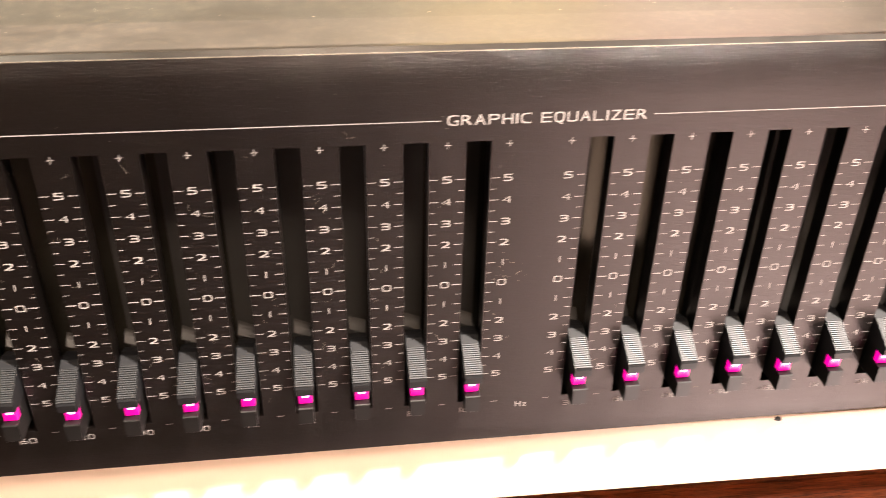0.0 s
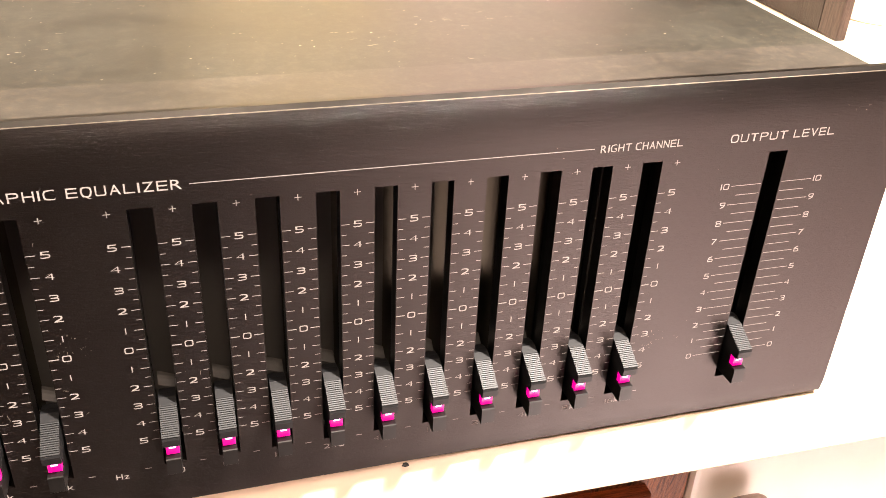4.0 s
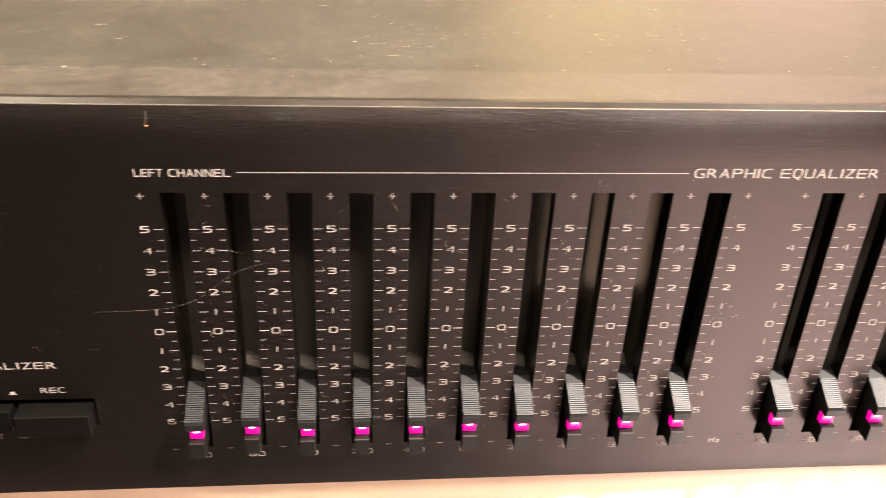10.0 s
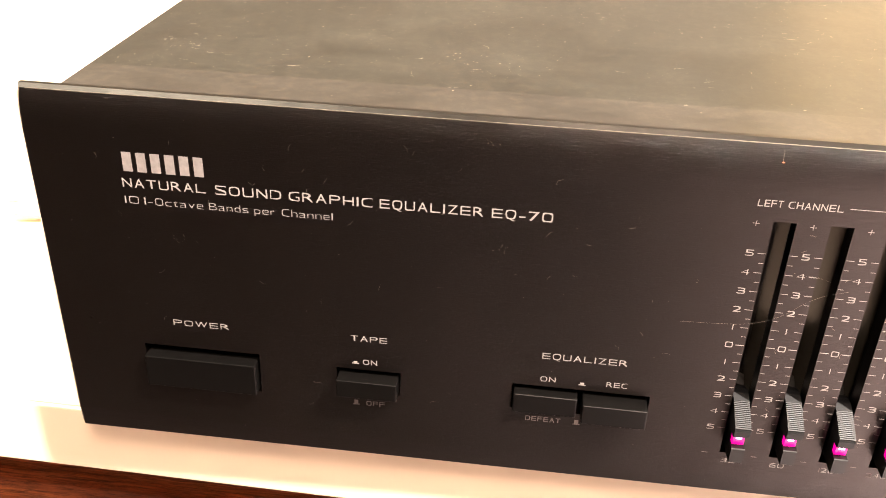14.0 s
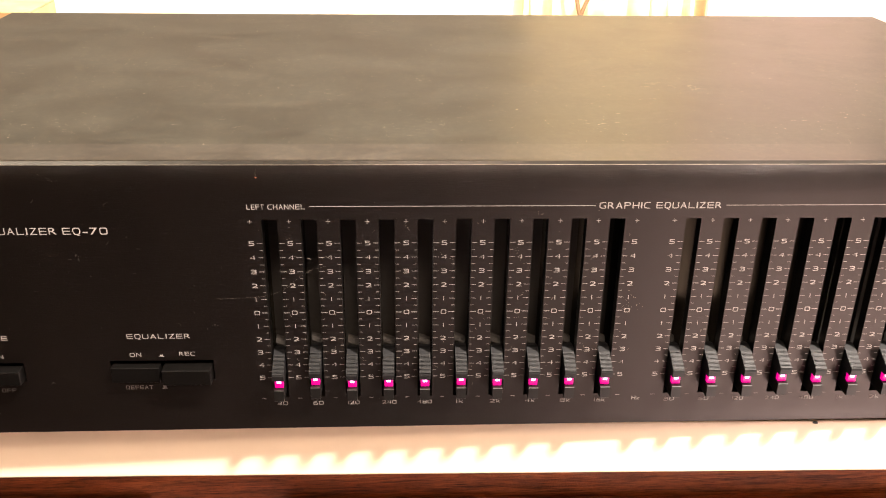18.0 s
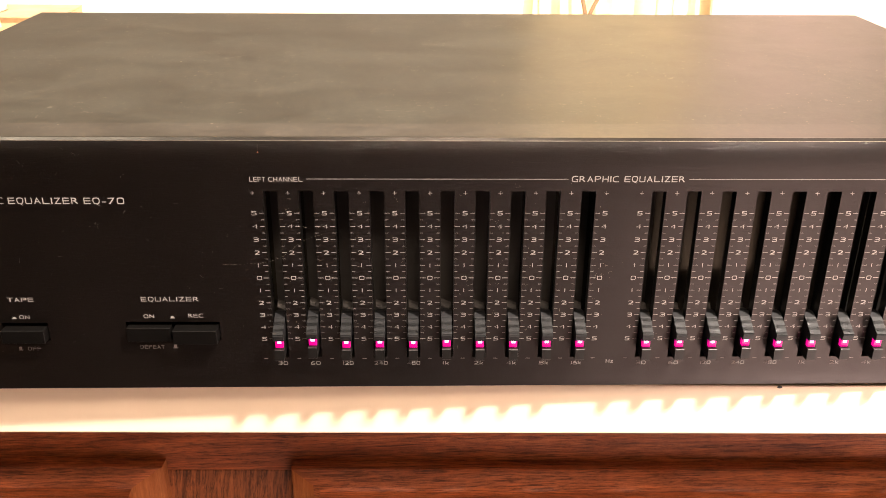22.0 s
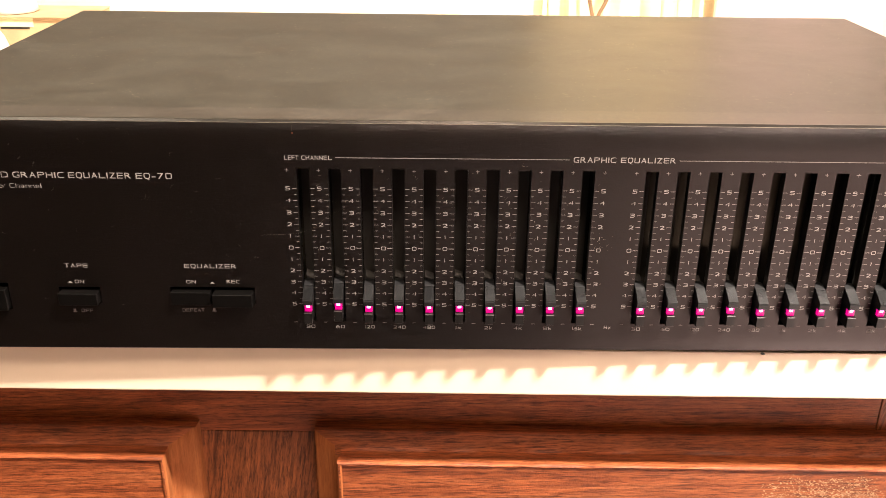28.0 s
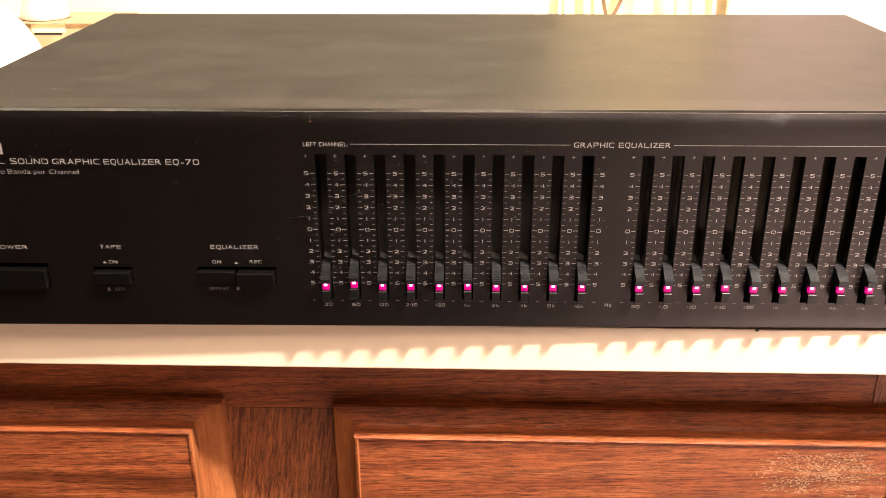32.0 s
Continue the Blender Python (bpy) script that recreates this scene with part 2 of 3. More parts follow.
HAIR = mat_plain("pale_hair", (0.17, 0.14, 0.11), 0.5, size=900.0, relief=0)
RED_MARK = mat_plain("orange_red_mark", (0.70, 0.24, 0.11), 0.5, size=900.0, relief=0)
RUBBER = mat_plain("black_rubber", (0.015, 0.015, 0.015), 0.7)
WHITE = mat_plain("white_plastic", (0.88, 0.86, 0.80), 0.35, vary=0.03)
CARD = mat_plain("brown_card", (0.44, 0.31, 0.18), 0.7)
YELLOW = mat_plain("yellow_label", (0.78, 0.66, 0.42), 0.6)
DARK_WOOD = mat_wood("dark_walnut", 2, (0.007, 0.0035, 0.0025), (0.012, 0.006, 0.004), (0.018, 0.010, 0.007))

# ---- mesh helpers; millimetres are turned into metres here ----
MM = 0.001


def mesh_of(name, bm, material):
    bmesh.ops.recalc_face_normals(bm, faces=bm.faces)
    me = bpy.data.meshes.new(name)
    bm.to_mesh(me)
    bm.free()
    me.materials.append(material)
    return me


def part(name, bm, material, parent=None, label=""):
    ob = new(name, mesh_of(name, bm, material))
    ob.parent = parent
    if label:
        ob["label"] = label
    return ob


def block(x0, x1, y0, y1, z0, z1, bevel=0.0, segments=2, bm=None):
    """A box in millimetres with rounded edges."""
    own = bmesh.new()
    bmesh.ops.create_cube(own, size=1.0)
    for v in own.verts:
        v.co = Vector(((x0 + x1) / 2 + v.co.x * (x1 - x0), (y0 + y1) / 2 + v.co.y * (y1 - y0), (z0 + z1) / 2 + v.co.z * (z1 - z0))) * MM
    if bevel:
        bmesh.ops.bevel(own, geom=list(own.edges), offset=bevel * MM, segments=segments, affect="EDGES", profile=0.6)
    if bm is None:
        return own
    me = bpy.data.meshes.new("joined")
    own.to_mesh(me)
    own.free()
    bm.from_mesh(me)
    bpy.data.meshes.remove(me)
    return bm


def prism(profile, x0, x1):
    """Extrude a (y, z) outline along x, all in millimetres."""
    bm = bmesh.new()
    a = [bm.verts.new((x0 * MM, y * MM, z * MM)) for y, z in profile]
    b = [bm.verts.new((x1 * MM, y * MM, z * MM)) for y, z in profile]
    bm.faces.new(a)
    bm.faces.new(b[::-1])
    for i in range(len(a)):
        j = (i + 1) % len(a)
        bm.faces.new((a[j], a[i], b[i], b[j]))
    return bm


def plate(x0, x1, z0, z1, thick, bevel, holes):
    """A front plate in the plane y = 0 with a chamfered rim and rectangular openings through it."""
    xs = sorted({x0 + bevel, x1 - bevel, *[h[0] for h in holes], *[h[1] for h in holes]})
    zs = sorted({z0 + bevel, z1 - bevel, *[h[2] for h in holes], *[h[3] for h in holes], 5, 6, 7, 8, 9, 10, *range(80, 89)})

    def open_at(i, j):
        if not (0 <= i < len(xs) - 1 and 0 <= j < len(zs) - 1):
            return True
        cx, cz = (xs[i] + xs[i + 1]) / 2, (zs[j] + zs[j + 1]) / 2
        return any(a < cx < b and c < cz < d for a, b, c, d in holes)

    bm = bmesh.new()
    made = {}

    def vert(x, y, z):
        k = (round(x, 4), round(y, 4), round(z, 4))
        if k not in made:
            made[k] = bm.verts.new((x * MM, y * MM, z * MM))
        return made[k]

    def rim(x, z):
        ox = x0 if x == xs[0] else x1 if x == xs[-1] else x
        oz = z0 if z == zs[0] else z1 if z == zs[-1] else z
        return ox, oz

    for i in range(len(xs) - 1):
        for j in range(len(zs) - 1):
            if open_at(i, j):
                continue
            a, b, c, d = xs[i], xs[i + 1], zs[j], zs[j + 1]
            bm.faces.new([vert(*p) for p in ((a, 0, c), (b, 0, c), (b, 0, d), (a, 0, d))])
            for (px, pz), (qx, qz), ni, nj in (((a, c), (b, c), i, j - 1), ((b, c), (b, d), i + 1, j), ((b, d), (a, d), i, j + 1), ((a, d), (a, c), i - 1, j)):
                if not open_at(ni, nj):
                    continue
                if 0 <= ni < len(xs) - 1 and 0 <= nj < len(zs) - 1:
                    bm.faces.new([vert(*p) for p in ((px, 0, pz), (px, thick, pz), (qx, thick, qz), (qx, 0, qz))])
                else:
                    (rx, rz), (sx, sz) = rim(px, pz), rim(qx, qz)
                    bm.faces.new([vert(*p) for p in ((px, 0, pz), (rx, bevel, rz), (sx, bevel, sz), (qx, 0, qz))])
                    bm.faces.new([vert(*p) for p in ((rx, bevel, rz), (rx, thick, rz), (sx, thick, sz), (sx, bevel, sz))])
    for v in bm.verts:
        z = v.co.z / MM
        up = max(0, z - 80) / 10.3
        roll = 1.0 * up ** 2 + 0.8 * up ** 4 + 0.2 * up ** 8 + 0.8 * (max(0, 10 - z) / 6.4) ** 3
        if v.co.y < (thick - 0.1) * MM:
            v.co.y += roll * MM
        if z < 5:
            v.co.z -= (1.3 - 0.0046 * v.co.x / MM) * MM
    return bm


GLYPHS = {}
ROUND = "CDGOQUSJ0689aeoc"
NARROW = {"I": 0.19, "1": 0.19, "l": 0.17, "i": 0.17, "-": 0.62, "t": 0.5, "r": 0.5, "M": 1.3, "W": 1.4}


def glyph(ch, weight):
    """One character of the built-in font: its points in units of the capital height, and its faces."""
    if (ch, weight) not in GLYPHS:
        cu = bpy.data.curves.new("letters", "FONT")
        cu.body, cu.size, cu.offset, cu.resolution_u = ch, 1.0, weight, 4
        ob = new("letters", cu)
        me = bpy.data.meshes.new_from_object(ob.evaluated_get(bpy.context.evaluated_depsgraph_get()))
        bpy.data.objects.remove(ob)
        bpy.data.curves.remove(cu)
        GLYPHS[ch, weight] = [(v.co.x / 0.69, v.co.y / 0.69) for v in me.vertices], [tuple(p.vertices) for p in me.polygons]
    return GLYPHS[ch, weight]


def wide_glyph(ch, weight, height, width):
    """The character squared at its rounds and widened between its stems, as extended lettering is."""
    points, faces = glyph(ch, weight - (0.022 if ch == "4" else 0.0))
    x0, x1 = min(p[0] for p in points), max(p[0] for p in points)
    y0, y1 = min(p[1] for p in points), max(p[1] for p in points)
    w, h, stem = x1 - x0, y1 - y0, min(0.17, (x1 - x0) * 0.42)
    out = []
    for x, y in points:
        u, v = (x - x0) / w * 2 - 1, (y - y0) / h * 2 - 1
        r = math.hypot(u, v)
        if ch in ROUND and r > 0.01:
            k = ((abs(u) / r) ** 3.6 + (abs(v) / r) ** 3.6) ** (-1 / 3.6)
            k = min(k, 1 / max(abs(u), abs(v))) if r > 0.75 else k
            u, v = u * k, v * k
        x, y = (u + 1) / 2 * w, y0 + (v + 1) / 2 * h
        if ch in "I1l|-47AVYKXWMN":
            x *= width / w
        elif x < stem:
            x = x
        elif x > w - stem:
            x = width - (w - x)
        else:
            x = stem + (x - stem) * (width - 2 * stem) / (w - 2 * stem)
        out.append((x * height, y * height))
    return out, faces


def letters(text, height, width=None, weight=0.002):
    """Printed extended letters as thin raised print: a bmesh centred on the origin in the plane y = 0, sizes in millimetres."""
    gap, spans, at = 0.26, [], 0.0
    for ch in text:
        w = 0.5 if ch == " " else NARROW.get(ch, 0.78 if ch.islower() else 1.0)
        spans.append((at, w))
        at += w + (gap if ch != " " else 0.05)
    total = at - gap
    spread = width / height / total if width else 1.15
    bm = bmesh.new()
    for ch, (x, w) in zip(text, spans):
        if ch == " ":
            continue
        points, faces = wide_glyph("I" if ch == "1" else ch, weight, height, w * (spread if ch not in "I1l" else 1.0))
        vs = [bm.verts.new(((px + (x - total / 2) * spread * height) * MM, -0.04 * MM, (py - height / 2) * MM)) for px, py in points]
        for f in faces:
            bm.faces.new([vs[k] for k in f])
    return bm


def add_moved(bm, other, x, z):
    """Add a bmesh to another, moved in the panel's plane by millimetres."""
    bmesh.ops.translate(other, verts=other.verts, vec=(x * MM, 0, z * MM))
    me = bpy.data.meshes.new("joined")
    other.to_mesh(me)
    other.free()
    bm.from_mesh(me)
    bpy.data.meshes.remove(me)


def dash(bm, x0, x1, z, thick):
    vs = [bm.verts.new((x * MM, -0.04 * MM, q * MM)) for x, q in ((x0, z - thick / 2), (x1, z - thick / 2), (x1, z + thick / 2), (x0, z + thick / 2))]
    bm.faces.new(vs)


# ---- the room ----
def structure(name, bm, material, label, category):
    return tagged(part(name, bm, material), label, category, kind="structure")


structure("floor", block(-2200, 2200, -2600, 700, -960, -900), FLOOR, "brown kitchen floor in front of the cabinets", "floor")
structure("ceiling", block(-2200, 2200, -2600, 700, 1560, 1620), CEILING, "plain white painted ceiling", "ceiling")
structure("wall_north", block(-2200, 2200, 620, 700, -900, 1560), WALL, "olive beige painted wall behind the worktop", "wall")
structure("wall_south", block(-2200, 2200, -2680, -2600, -900, 1560), WALL, "plain olive beige wall across the kitchen", "wall")
structure("wall_west", block(-2280, -2200, -2680, 700, -900, 1560), WALL, "plain olive beige side wall", "wall")
structure("wall_east", block(2200, 2280, -2680, 700, -900, 1560), WALL, "plain olive beige side wall", "wall")

# worktop and cabinet stand turned a little against the equalizer
BASE_TURN = pose(0, 0.0046, 0.0006, 0, -0.38, math.degrees(math.atan(-0.0175)))


def turned(ob):
    ob.matrix_world = BASE_TURN @ ob.matrix_world
    return ob


worktop = tagged(new("worktop"), "cream laminate worktop with a straight square front edge", "worktop")
part("top_sheet", block(-1400, 1400, 1.5, 600, -20.3, 0), COUNTER, worktop)
part("front_edging", block(-1400, 1400, 0, 1.45, -20.3, 0, 0.6, 2), COUNTER, worktop)
turned(worktop)

turned(tagged(part("backsplash", block(-1400, 1400, 598, 612, 0.5, 100, 1.5, 3), COUNTER), "cream laminate backsplash strip along the wall", "backsplash"))

# ---- base cabinet: face frame and two drawer fronts ----
cabinet = tagged(new("base_cabinet"), "reddish brown oak base cabinet under the cream worktop", "cabinet")
part("body", block(-880, 207, 50, 590, -900, -21), WOOD_Z, cabinet)
part("top_rail", block(-880, 174, 30, 50, -60, -21, 0.4), WOOD_X, cabinet)
part("stile", block(-122, -66, 30.2, 50, -320, -60.3, 0.4), WOOD_Z, cabinet)
part("stile", block(174.3, 207, 30, 50, -320, -21, 0.4), WOOD_Z, cabinet)


worn = random.Random(3)


def drawer_front(x0, x1, z0, z1, parent):
    """A lipped drawer front: a broad bevel all round, a rounded bead inside it and a flat face, with worn, uneven arrises."""
    steps = [(0.0, 30.0), (0.0, 25.6), (0.3, 24.9), (1.0, 24.4), (4.5, 22.9), (7.5, 21.6), (9.6, 20.8), (9.9, 20.2), (9.8, 18.0), (9.4, 15.0), (9.1, 12.8), (9.2, 11.6), (9.7, 10.9), (10.4, 10.9), (10.9, 11.5)]
    bm = bmesh.new()
    rings = []
    for k, (inset, y) in enumerate(steps):
        a, b, c, d = x0 + inset * 1.2, x1 - inset * 1.2, z0 + inset * 0.75, z1 - inset * 0.75
        nx, nz = int((x1 - x0) / 5), int((z1 - z0) / 5)
        loop = [(a + (b - a) * i / nx, c) for i in range(nx)] + [(b, c + (d - c) * i / nz) for i in range(nz)]
        loop += [(b - (b - a) * i / nx, d) for i in range(nx)] + [(a, d - (d - c) * i / nz) for i in range(nz)]
        rough = 0.12 if 2 <= k <= 13 else 0.0
        rings.append([bm.verts.new((x * MM, (y + worn.gauss(0, rough)) * MM, (z + worn.gauss(0, rough)) * MM)) for x, z in loop])
    for a, b in zip(rings, rings[1:]):
        for i in range(len(a)):
            j = (i + 1) % len(a)
            bm.faces.new((a[i], a[j], b[j], b[i]))
    bm.faces.new(rings[-1])
    bm.faces.new(rings[0][::-1])
    ob = part("drawer_front", bm, WOOD_X, parent)
    ob.data.materials.append(WOOD_END)
    for face in ob.data.polygons:
        face.use_smooth = True
        if abs(face.normal.x) > 0.25:
            face.material_index = 1
    ob.data.set_sharp_from_angle(angle=radians(40))
    return ob


drawer_front(-560, -118.9, -190, -54.4, cabinet)
drawer_front(-68.1, 192, -190, -55.5, cabinet)
turned(cabinet)

# ---- the graphic equalizer ----
eq = tagged(new("graphic_equalizer"), "black stereo graphic equalizer with lit magenta sliders on the worktop", "equalizer")
PITCH, FIRST = 10.925, -66.87
column = [FIRST + PITCH * k for k in range(22)]
slots = [column[k] + PITCH / 2 for k in (*range(10), *range(11, 21))]
OUT_X = 186.1
ROW0, STEP = 21.75, 4.488
holes = [(x - 2.2, x + 2.2, 14.6, 73.9) for x in (*slots, OUT_X)]
holes += [(-197.6, -170.2, 18.3, 29.2), (-152.1, -137.2, 21.2, 27.8), (-111.8, -81.1, 21.3, 28.2)]
panel = part("front_panel", plate(-217.5, 217.5, 3.6, 90.3, 3.8, 0.7, holes), PANEL, eq, "black brushed metal front panel")
for face in panel.data.polygons:
    face.use_smooth = True
panel.data.materials.append(mat_plain("worn_satin_rim", (0.03, 0.027, 0.024), 0.3, metal=1.0, size=120.0, vary=0.2))
for face in panel.data.polygons:
    if face.normal.z > 0.3 and face.center.z > 0.0893:
        face.material_index = 1
panel.data.set_sharp_from_angle(angle=radians(14))
part("bare_edge", block(-215.5, 216, 1.52, 1.68, 89.5, 89.64), mat_plain("bare_metal_edge", (0.5, 0.45, 0.38), 0.45, metal=1.0, size=90.0, vary=0.3), eq, "thin bare metal line along the panel edge")
part("top_cover", block(-209.1, 206.5, 17.8, 211, 86.5, 90.1), COVER, eq, "dusty satin black steel cover")
part("cover_strip", block(-209.1, 206.5, 3.85, 17.8, 86.5, 90.1), STRIP, eq)
for x0, x1 in ((-209.1, -207.6), (205.0, 206.5)):
    part("side_panel", block(x0, x1, 3.9, 211, 8, 86.4, 0.2), COVER, eq)
part("back_panel", block(-207.5, 204.9, 209, 211, 8, 86.4), CHASSIS, eq)
part("bottom_panel", block(-207.5, 204.9, 3.9, 208.9, 6.5, 8), CHASSIS, eq)
part("slot_backing", block(-207.5, 204.9, 18, 19, 8.1, 86.4), BACKING, eq)
for x in (*slots, OUT_X):
    part("slider_track", block(x - 3.0, x + 3.0, 15.5, 17.8, 9, 86), TRACK, eq)
for x in (-180, 178):
    for y in (30, 185):
        bm = bmesh.new()
        bmesh.ops.create_cone(bm, cap_ends=True, segments=20, radius1=0.009, radius2=0.010, depth=0.0058 - 0.0066 * x * MM, matrix=pose(x * MM, y * MM, 0.0036 + 0.0033 * x * MM))
        part("foot", bm, RUBBER, eq)


def button(x0, x1, z0, z1, out, name):
    return part(name, block(x0, x1, -out, 9, z0, z1, 0.32, 3), PLASTIC, eq)


button(-197.0, -170.8, 18.9, 27.2, 2.3, "power_button")
button(-151.6, -137.7, 21.7, 26.4, 3.1, "tape_button")
button(-111.3, -97.0, 21.7, 26.8, 2.0, "defeat_button")
button(-95.9, -81.6, 21.7, 26.8, 3.8, "record_button")

# sliders: a base, a ribbed sloping grip, a lit window under the grip's lip
base_me = mesh_of("slider", prism([(6, -4.9), (-5.3, -4.9), (-5.6, -4.6), (-5.6, -0.9), (-5.4, -0.7), (-2.65, -0.7), (-2.65, 2.3), (6, 2.3)], -1.45, 1.45), KNOB)
top, lip, ribs = Vector((0.3, 8.05)), Vector((-5.7, 4.9)), 15
slope = (lip - top) / ribs
out_dir = Vector((slope.y, -slope.x)).normalized()
if out_dir.x > 0:
    out_dir = -out_dir
grip_outline = [(6, 8.0), (6, 2.35), (-3.0, 2.35), (-5.3, 2.4), (-5.75, 2.7), (-5.95, 4.4)]
for i in range(ribs, 0, -1):
    low, high = top + slope * i, top + slope * (i - 0.55)
    grip_outline += [tuple(low), tuple(low + out_dir * 0.27), tuple(high + out_dir * 0.27), tuple(high)]
grip_outline += [tuple(top + out_dir * 0.12), (1.2, 8.5), (2.2, 8.85), (3.6, 8.8)]
grip_me = mesh_of("grip", prism(grip_outline, -1.7, 1.7), GRIP)
led_me = mesh_of("led_window", block(-1.3, 1.3, -4.2, -2.7, -0.68, 2.33, 0.12, 1), LED)
core_me = mesh_of("led_core", block(-0.72, 0.72, -4.36, -3.6, 0.85, 2.25, 0.34, 3), LED_CORE)
# added slanted piece: its shape and tone imitate light falling into the slot
streak_piece = prism([(6.6, 7.2), (7.2, 7.7), (7.7, 8.2), (8.3, 8.6), (9.1, 8.8), (9.0, 8.3), (8.2, 7.4), (7.4, 6.8)], -1.7, 1.7)
for v in streak_piece.verts:
    v.co.z += 0.8 * MM - 0.42 * v.co.x
slot_light_me = mesh_of("slot_light", streak_piece, LIGHT_STREAK)
lift = [0, 0.9, 0, 0.1, 0, 0.35, 0.05, 0.05, 0.1, 0.1, 0, 0.05, 0, 0.5, -0.1, 0, 0.1, 0.05, 0, 0.1, 0]
for x, up in zip((*slots, OUT_X), lift):
    body = new("slider", base_me)
    body.location = (x * MM, 0, (21.4 + up) * MM)
    body.parent = eq
    for nm, me in (("grip", grip_me), ("led_window", led_me), ("led_core", core_me), ("slot_light", slot_light_me)):
        sub = new(nm, me)
        sub.parent = body
        sub["label"] = {"grip": "ribbed dark grey grip", "led_window": "glowing magenta window", "led_core": "pale pink glowing lamp", "slot_light": "slanted pale piece standing for a light streak in the slot"}[nm]

# ---- silkscreened markings ----


def marking(name, bm, material=PRINT):
    return part(name, bm, material, eq)


for k, x in enumerate(column):
    side = (1,) if k in (0, 11) else (-1,) if k in (10, 21) else (-1, 1)
    bm = bmesh.new()
    dash(bm, x - 0.62, x + 0.62, 73.3, 0.13)
    dash(bm, x - 0.065, x + 0.065, 73.3, 1.24)
    dash(bm, x - 0.65, x + 0.65, 14.2, 0.17)
    for i in range(11):
        z = ROW0 + STEP * i
        n = abs(i - 5)
        if n == 1:
            dash(bm, x - 0.1, x + 0.1, z, 1.35)
        else:
            add_moved(bm, letters(str(n), 1.4, 1.62), x, z)
        for s in side:
            dash(bm, *sorted((x + s * (1.35 if n == 0 else 1.55), x + s * 3.15)), z, 0.2 if n == 0 else 0.13)
            if i < 10:
                dash(bm, *sorted((x + s * 2.1, x + s * 3.1)), z + STEP / 2, 0.12)
    marking("scale_marking", bm)
for base in (0, 10):
    for i, s in enumerate(("30", "60", "120", "240", "480", "1k", "2k", "4k", "8k", "16k")):
        w = {1: 1.0, 2: 3.2, 3: 4.4}[len(s)] - 1.0 * s.count("1")
        bm = bmesh.new()
        add_moved(bm, letters(s, 1.3, w), slots[base + i], 12.4)
        marking("frequency_label", bm)
for i in range(21):
    z = 22.2 + 4.44 * i / 2
    left = 176.5 if i % 2 == 0 else 177.9
    right = 196.0 if i % 2 == 0 else 194.6
    for x0, x1 in ((left, 183.6), (188.6, right)):
        bm = bmesh.new()
        dash(bm, x0, x1, z, 0.13)
        marking("scale_line", bm)
    if i % 2 == 0:
        n = str(i // 2)
        w = 2.0 if len(n) > 1 else 1.3
        for x in (left - 0.5 - w / 2, right + 0.5 + w / 2):
            bm = bmesh.new()
            if n == "1":
                dash(bm, x - 0.12, x + 0.12, z, 1.3)
            else:
                add_moved(bm, letters(n, 1.35, w), x, z)
            marking("scale_number", bm)


def word(text, x0, x1, z, h, material=PRINT, weight=0.002):
    bm = bmesh.new()
    add_moved(bm, letters(text, h, x1 - x0, weight=weight), (x0 + x1) / 2, z)
    return marking("lettering", bm, material)


for text, x0, x1 in (("NATURAL", -196.9, -178.8), ("SOUND", -176.7, -162.6), ("GRAPHIC", -161.0, -143.4), ("EQUALIZER", -141.9, -120.5), ("EQ-70", -118.8, -106.4)):
    word(text, x0, x1, 70.7, 2.1)
for text, x0, x1 in (("10", -196.9, -193.8), ("1-Octave", -192.6, -179.7), ("Bands", -178.4, -169.9), ("per", -168.6, -164.3), ("Channel", -162.7, -151.8)):
    word(text, x0, x1, 66.7, 1.75, weight=-0.012)
word("POWER", -189.8, -176.7, 36.0, 1.5)
word("TAPE", -148.6, -140.3, 36.4, 1.5)
word("EQUALIZER", -105.7, -87.1, 36.6, 1.6)
word("ON", -145.9, -142.6, 30.0, 1.35)
word("OFF", -145.2, -140.9, 18.2, 1.35)
word("ON", -105.6, -102.2, 30.3, 1.35)
word("REC", -91.0, -86.4, 30.5, 1.35)
word("DEFEAT", -108.1, -100.1, 18.8, 1.35)
for text, x0, x1, z, h in (("LEFT", -67.4, -62.6, 77.8, 1.5), ("CHANNEL", -61.6, -51.2, 77.8, 1.5), ("GRAPHIC", 31.3, 45.8, 77.95, 1.9), ("EQUALIZER", 47.5, 66.2, 77.95, 1.9)):
    word(text, x0, x1, z, h)
for text, x0, x1, z, h in (("RIGHT", 145.1, 151.7, 77.75, 1.6), ("CHANNEL", 152.6, 163.0, 77.75, 1.6), ("OUTPUT", 173.9, 187.1, 77.6, 1.8), ("LEVEL", 188.7, 198.5, 77.6, 1.8)):
    word(text, x0, x1, z, h)
word("Hz", 46.9, 49.4, 13.0, 1.4)
for x0, x1 in ((-50.1, 30.2), (67.5, 143.8)):
    bm = bmesh.new()
    dash(bm, x0, x1, 77.9, 0.17)
    marking("rule_line", bm)
for x, z, tall in ((-147.6, 29.9, 0.5), (-147.6, 18.1, 1.1), (-96.3, 30.1, 0.5), (-96.5, 18.8, 1.1)):
    bm = bmesh.new()
    dash(bm, x - 0.8, x + 0.8, z - 0.45, 0.25)
    dash(bm, x - 0.45, x + 0.45, z - 0.3 + tall / 2, tall)
    marking("switch_symbol", bm)
